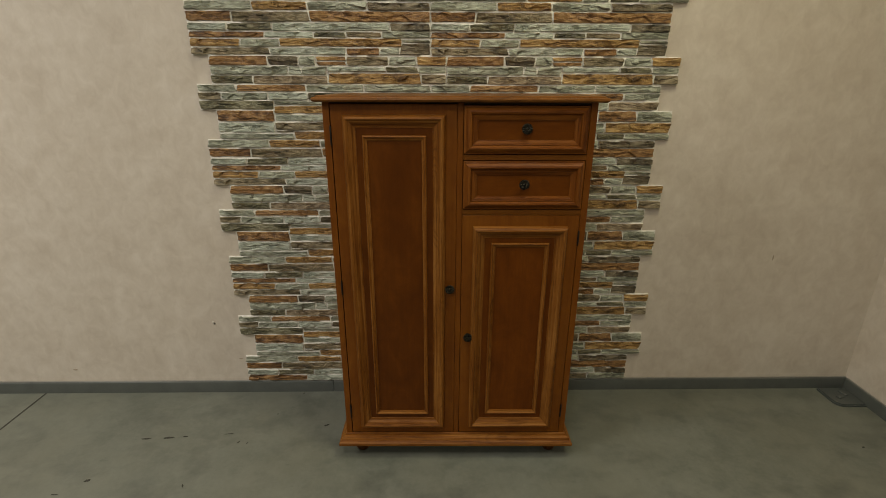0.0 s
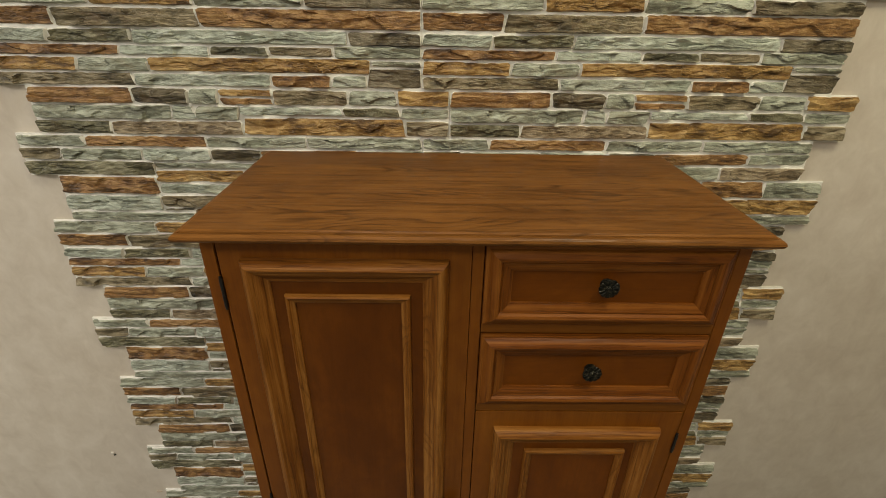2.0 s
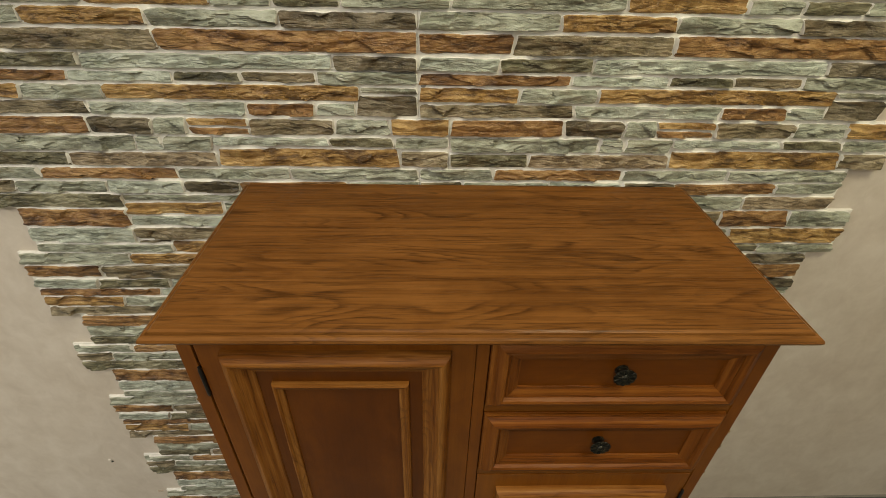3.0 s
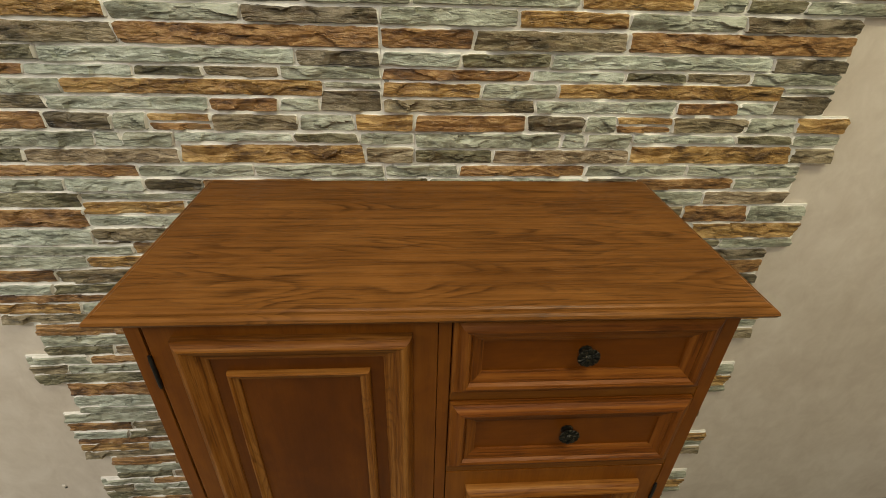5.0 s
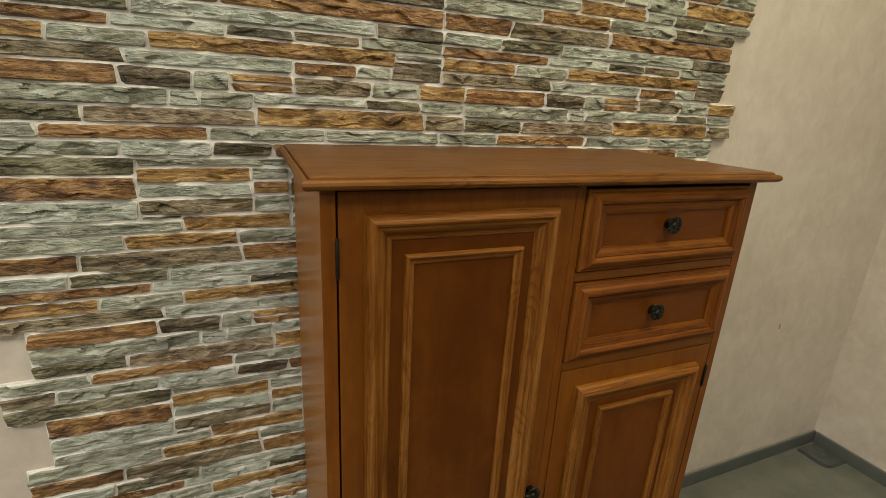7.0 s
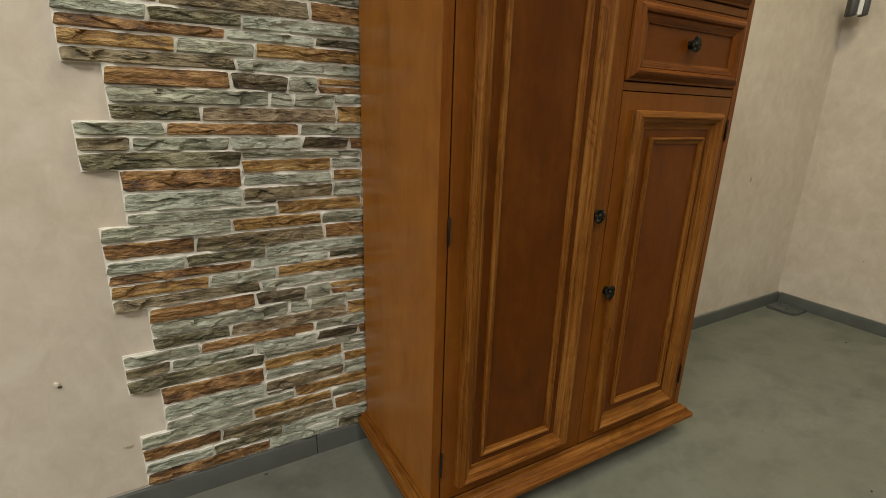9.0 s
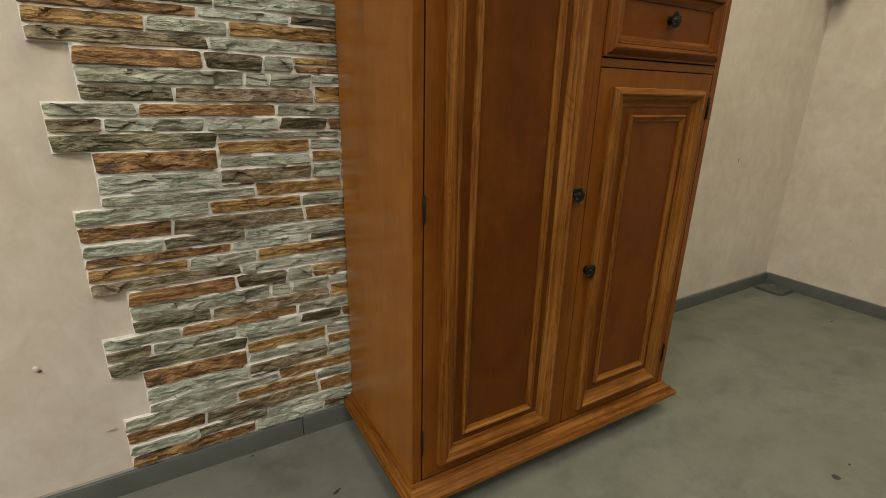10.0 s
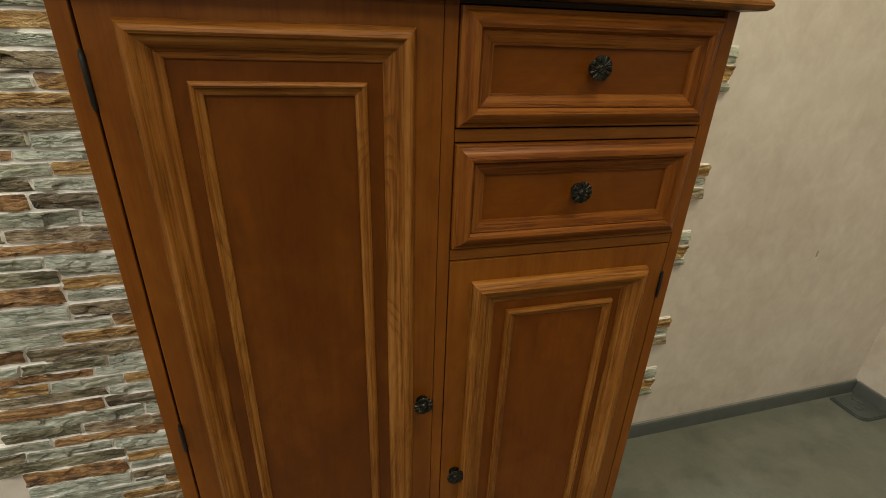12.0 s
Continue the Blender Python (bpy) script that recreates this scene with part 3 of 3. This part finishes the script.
def knob(parent, x, z, face):
    """Round bronze knob: a flaring neck under a flat head of twelve petals with a small boss."""
    petal = lambda a, k: 1 + (0.055 * abs(math.cos(6 * a)) ** 0.5 - 0.045 if 6 <= k <= 9 else 0)
    rings = [(0.0100, 0.0), (0.0100, 0.0020), (0.0080, 0.003), (0.0080, 0.009), (0.0098, 0.0135), (0.0126, 0.0165), (0.0153, 0.0185), (0.0163, 0.0202), (0.0160, 0.0216),
             (0.0134, 0.0222), (0.0094, 0.0218), (0.0062, 0.0214), (0.0054, 0.0236), (0.0040, 0.0228), (0.0030, 0.0246), (0.0012, 0.0250)]
    bm = lathe(rings, 72, petal)
    for v in bm.verts:
        r, a = math.hypot(v.co.x, v.co.y), math.atan2(v.co.y, v.co.x)
        if v.co.z > 0.0210 and 0.0074 < r < 0.0155:
            fold = abs(math.cos(6 * a))
            v.co.z += 0.0024 * (fold ** 0.5 - 0.60) - 0.0012 * max(0.0, fold - 0.85) / 0.15 + 0.0010 * noise.noise((v.co.x * 300, v.co.y * 300, 7 * z))
    bmesh.ops.transform(bm, matrix=pose(x, face, z, 90) @ Matrix.Diagonal((1, 1, 0.72, 1)), verts=bm.verts)
    smooth(part("knob", bm, BRONZE, parent, "aged bronze knob shaped like a flower"), 45)


def hinge(parent, x, z, length):
    bm = lathe([(0.0020, -length / 2 - 0.004), (0.0023, -length / 2 - 0.002), (0.0023, -length / 2), (0.0028, -length / 2 + 0.001), (0.0028, length / 2 - 0.001),
                (0.0023, length / 2), (0.0023, length / 2 + 0.002), (0.0018, length / 2 + 0.005)], 14)
    bmesh.ops.translate(bm, vec=(x, FACE - 0.0022, z), verts=bm.verts)
    bmesh.ops.create_cube(bm, size=1.0, matrix=Matrix.LocRotScale((x, FACE + 0.006, z), None, (0.0022, 0.018, length)))
    smooth(part("hinge", bm, STEEL, parent, "dark steel hinge"))


def door(x0, x1, z0, z1, mx0, mx1, mz0, mz1, bx0, bx1, bz0, bz1, hinges, hx, kx, kz, panel):
    leaf = part("door", box(x0, x1, FACE, FACE + 0.020, z0, z1, 0.0012), stile_z, cabinet, "closed panelled oak door")
    part("field", box(mx0 + 0.039, mx1 - 0.039, FACE - 0.0022, FACE + 0.002, mz0 + 0.039, mz1 - 0.039), panel, leaf)
    moulded_frame(leaf, "moulding", mx0, mx1, mz0, mz1, FACE + 0.001, BIG)
    moulded_frame(leaf, "bead", bx0, bx1, bz0, bz1, FACE - 0.0015, BEAD)
    for z, length in hinges:
        hinge(leaf, hx, z, length)
    knob(leaf, kx, kz, FACE)


door(-0.3900, -0.0083, 0.1010, 1.2980, -0.3560, -0.0430, 0.1300, 1.2680, -0.2970, -0.1020, 0.1880, 1.2060,
     ((1.205, 0.052), (0.700, 0.044), (0.197, 0.052)), -0.3919, -0.0270, 0.700, veneer_z)
door(0.0120, 0.3908, 0.1010, 0.9550, 0.0470, 0.3550, 0.1310, 0.9190, 0.1080, 0.2990, 0.1910, 0.8630,
     ((0.878, 0.042), (0.200, 0.048)), 0.3919, 0.0370, 0.516, veneer_warm)


def drawer(x0, x1, z0, z1, kx, kz, out=0.0):
    front = part("drawer", box(x0, x1, FACE - out, FACE + 0.018, z0, z1, 0.001), veneer_x, cabinet, "closed oak drawer with a moulded front")
    moulded_frame(front, "moulding", x0 + 0.001, x1 - 0.001, z0 + 0.001, z1 - 0.001, FACE - out + 0.0005, DRAWER, drw_x, drw_z)
    knob(front, kx, kz, FACE - out)


drawer(0.0120, 0.3905, 1.1505, 1.2945, 0.2020, 1.2275)
drawer(0.0120, 0.3905, 0.9760, 1.1295, 0.2030, 1.0580)

# ---- the stone-look panels ----
PW, PH, STEP, ROW = 0.869, 0.480, 0.058, 0.480
LEFT, TOP = -0.965, 1.629
FRONT = -0.0055


def stone_mesh(x0, x1, z0, z1, seed):
    """A split stone: uneven outline, slanted ends, a face of long chipped facets with small ledges between them."""
    rng = random.Random(seed)
    x0, x1, z0, z1 = x0 + 0.0019, x1 - 0.0019, z0 + 0.0008, z1 - 0.0008
    length, height = x1 - x0, z1 - z0
    nx = max(6, round(length / 0.0048))
    us = [0.0, 0.0012 / length] + [i / nx for i in range(1, nx)] + [1 - 0.0012 / length, 1.0]
    rows = max(5, round(height / 0.0023))
    vs = [0.0, 0.0010 / height] + [0.0026 / height + (1 - 0.0050 / height) * i / rows for i in range(rows + 1)] + [1 - 0.0009 / height, 1.0]
    lean = [rng.choice((-1, 1)) * rng.uniform(0.000, 0.006) for _ in range(2)]
    taper = [rng.uniform(-0.0016, 0.0008) for _ in range(4)]
    cut = [rng.uniform(0.002, min(0.010, 0.3 * length)) for _ in range(4)]
    drop = [rng.uniform(0.0010, min(0.0055, 0.20 * height)) for _ in range(4)]
    chips = [(rng.uniform(x0, x1), rng.uniform(z0, z1), rng.uniform(0.0045, 0.0095), rng.gauss(0, 0.07), rng.gauss(0.03, 0.22))
             for _ in range(max(3, min(24, int(length * height / 0.00060))))]
    wave = [rng.uniform(0.0006, 0.0026) for _ in range(2)]
    bm = bmesh.new()
    grid = []
    for i, u in enumerate(us):
        s = u * length
        lo = z0 + wave[0] * (0.45 + 0.9 * noise.noise((s * 22 + seed, 0.3, 0))) + 0.0018 * max(0, noise.noise((s * 75, seed, 7)))
        hi = z1 - wave[1] * (0.45 + 0.9 * noise.noise((s * 22 + seed, 4.7, 0))) - 0.0018 * max(0, noise.noise((s * 75, seed, 3)))
        lo -= taper[0] * (1 - u) + taper[1] * u
        hi += taper[2] * (1 - u) + taper[3] * u
        lo += drop[0] * max(0, 1 - s / cut[0]) ** 2 + drop[1] * max(0, 1 - (length - s) / cut[1]) ** 2
        hi -= drop[2] * max(0, 1 - s / cut[2]) ** 2 + drop[3] * max(0, 1 - (length - s) / cut[3]) ** 2
        col = []
        for k, v in enumerate(vs):
            rim = k in (0, len(vs) - 1) or i in (0, len(us) - 1)
            z = lo + (hi - lo) * v
            x = x0 + s + lean[0] * (v - 0.5) * (1 - u) + lean[1] * (v - 0.5) * u
            wx = x + 0.010 * noise.noise((x * 55, z * 80, seed * 0.7))
            wz = z + 0.0032 * noise.noise((x * 38, z * 90, seed * 2.3 + 5))
            cx, cz, h, gx, gz = min(chips, key=lambda c: ((wx - c[0]) * 0.34) ** 2 + (wz - c[1]) ** 2)
            d = h + gx * (wx - cx) + gz * (wz - cz) + 0.0011 * noise.noise((x * 60, z * 120, seed)) + 0.0009 * noise.noise((x * 200, z * 260, seed))
            d = max(0.0016, min(0.0125, d))
            if k in (1, len(vs) - 2):
                d *= 0.5
            if rim:
                d = 0.0006
            if 0 < k < len(vs) - 1:
                z += 0.0009 * noise.noise((x * 60, z * 100, seed + 9))
            col.append(bm.verts.new((x, FRONT - d, z)))
        grid.append(col)
    n, m = len(us) - 1, len(vs) - 1
    for i in range(n):
        for k in range(m):
            f = bm.faces.new((grid[i][k], grid[i + 1][k], grid[i + 1][k + 1], grid[i][k + 1]))
            # Pale top and ends; lower edge left stone-toned so the underside reads as shaded.
            f.material_index = 1 if k == m - 1 or i in (0, n - 1) else 0
    ring = [grid[i][0] for i in range(n + 1)] + [grid[n][k] for k in range(1, m + 1)] + [grid[i][m] for i in range(n - 1, -1, -1)] + [grid[0][k] for k in range(m - 1, 0, -1)]
    back = [bm.verts.new((v.co.x, FRONT + 0.001, v.co.z)) for v in ring]
    for i in range(len(ring)):
        j = (i + 1) % len(ring)
        f = bm.faces.new((ring[i], ring[j], back[j], back[i]))
        f.material_index = 1
    return bm


def backing_mesh(cut):
    """The pale sheet behind the stones with its stepped ends."""
    left, right, top = [], [], 0.0
    for bottom, shift in ((0.1785, 0.0), (0.2775, STEP), (0.3705, 0.0), (0.4798, STEP)):
        bottom = min(bottom, cut)
        if bottom > top:
            left += [(shift + 0.0003, -top), (shift + 0.0003, -bottom)]
            right += [(PW + shift - 0.0003, -top), (PW + shift - 0.0003, -bottom)]
        top = bottom
    bm = bmesh.new()
    f = bm.faces.new([bm.verts.new((x, 0.0, z)) for x, z in left + right[::-1]])
    out = bmesh.ops.extrude_face_region(bm, geom=[f])
    bmesh.ops.translate(bm, vec=(0, FRONT, 0), verts=[v for v in out["geom"] if isinstance(v, bmesh.types.BMVert)])
    return bm


STONES = []


def course(top, bottom, start, *stones):
    """One course of the panel: depth of its top and bottom below the panel's top, then (end, tone) along it."""
    x = start
    for end, tone, *own in stones:
        t, b = own if own else (top, bottom)
        STONES.append((x, end, -b, -t, tone))
        x = end


course(0.000, 0.031, 0, (0.237, "grey"), (0.433, "ochre"), (0.644, "grey"), (PW, "dark"))
course(0.031, 0.069, 0, (0.162, "rust"), (0.438, "taupe"), (PW, "rust"))
course(0.069, 0.098, 0, (0.141, "pale"), (0.303, "olive"), (0.723, "pale"), (PW, "dark"))
course(0.098, 0.121, 0, (0.271, "rust"), (0.447, "pale"), (0.564, "olive", 0.098, 0.119), (0.692, "taupe", 0.098, 0.119), (PW, "grey", 0.096, 0.121))
course(0.121, 0.151, 0, (0.181, "ochre"), (0.323, "grey"), (0.766, "ochre", 0.119, 0.151), (PW, "grey", 0.121, 0.137))
course(0.151, 0.1785, 0, (0.285, "taupe"), (0.561, "pale"), (0.684, "rust"), (0.757, "pale"), (PW, "dark", 0.137, 0.1785))
course(0.1785, 0.214, STEP, (0.272, "rust"), (0.386, "dark"), (0.448, "grey"), (0.560, "ochre", 0.1785, 0.197), (0.715, "taupe"), (0.817, "grey"), (PW + STEP, "ochre"))
course(0.197, 0.214, 0.449, (0.560, "rust"))
course(0.214, 0.246, STEP, (0.345, "grey"), (0.394, "pale"), (0.486, "grey"), (0.702, "pale", 0.214, 0.2345), (0.823, "olive", 0.214, 0.2375), (PW + STEP, "grey", 0.214, 0.240))
course(0.246, 0.2775, STEP, (0.212, "olive"), (0.489, "pink"), (0.833, "ochre", 0.2365, 0.2775), (PW + STEP, "taupe", 0.241, 0.2775))
course(0.2775, 0.306, 0, (0.146, "grey"), (0.404, "rust"), (0.619, "grey"), (PW, "grey"))
course(0.306, 0.335, 0, (0.086, "taupe"), (0.260, "grey"), (0.408, "pale"), (0.517, "dark"), (0.729, "rust"), (PW, "grey"))
course(0.335, 0.3705, 0, (0.280, "olive"), (0.545, "grey", 0.335, 0.353), (0.675, "grey"), (PW, "pink"))
course(0.3705, 0.414, STEP, (0.277, "rust"), (0.473, "ochre", 0.354, 0.385), (0.545, "grey", 0.354, 0.380), (0.640, "taupe"), (0.789, "rust"), (PW + STEP, "grey"))
course(0.414, 0.454, STEP, (0.275, "pale"), (0.474, "taupe", 0.413, 0.446), (0.545, "grey", 0.410, 0.446), (0.670, "grey"), (PW + STEP, "ochre"))
course(0.386, 0.413, 0.278, (0.473, "pale"))
course(0.381, 0.409, 0.474, (0.545, "ochre"))
course(0.4455, 0.4550, 0.277, (0.345, "dark"))
course(0.454, 0.4800, STEP, (0.345, "grey"), (0.545, "ochre", 0.447, 0.480), (0.641, "grey"), (0.750, "olive"), (PW + STEP, "grey"))


def stone_panel(cut=1.0, label="grey and rust stone-look wall panel with pale joints"):
    thing = new("stone_panel")
    part("backing", backing_mesh(cut + 0.0095), GROUT, thing, "pale grout sheet")
    for k, (x0, x1, z0, z1, tone) in enumerate(STONES):
        if -z0 <= cut:
            if cut < PH and -z0 > cut - 0.004:
                z0 = -cut - 0.0085
            smooth(part("stone", stone_mesh(x0, x1, z0, z1, k), STONE[tone], thing), 32).data.materials.append(GROUT)
    return tagged(thing, label, "wall panel", "stone panels on the wall")


SHIFT = (-0.004, 0.0, 0.008, 0.019, 0.025)  # the columns hang slightly off plumb
whole = stone_panel()
whole.matrix_basis = WALLM @ pose(LEFT, -0.0005, TOP)
for row in (-1, 0, 1, 2):
    for side in (0, 1):
        if (row, side) != (0, 0):
            copy_thing(whole, WALLM @ pose(LEFT + SHIFT[row + 1] + side * PW, -0.0005, TOP - row * ROW))
low = stone_panel(0.1215, "cut-off strip of stone-look panel above the skirting")
low.matrix_basis = WALLM @ pose(LEFT + SHIFT[4], -0.0005, TOP - 3 * ROW)
copy_thing(low, WALLM @ pose(LEFT + SHIFT[4] + PW, -0.0005, TOP - 3 * ROW))

screw = lathe([(0.0045, 0.0), (0.0045, 0.002), (0.0030, 0.0032), (0.0010, 0.0034)], 14)
bmesh.ops.transform(screw, matrix=WALLM @ pose(-0.087, -0.0062, 1.5095, 90), verts=screw.verts)
tagged(part("screw", screw, SCREW), "small zinc screw head in the joint between panels", "screw")
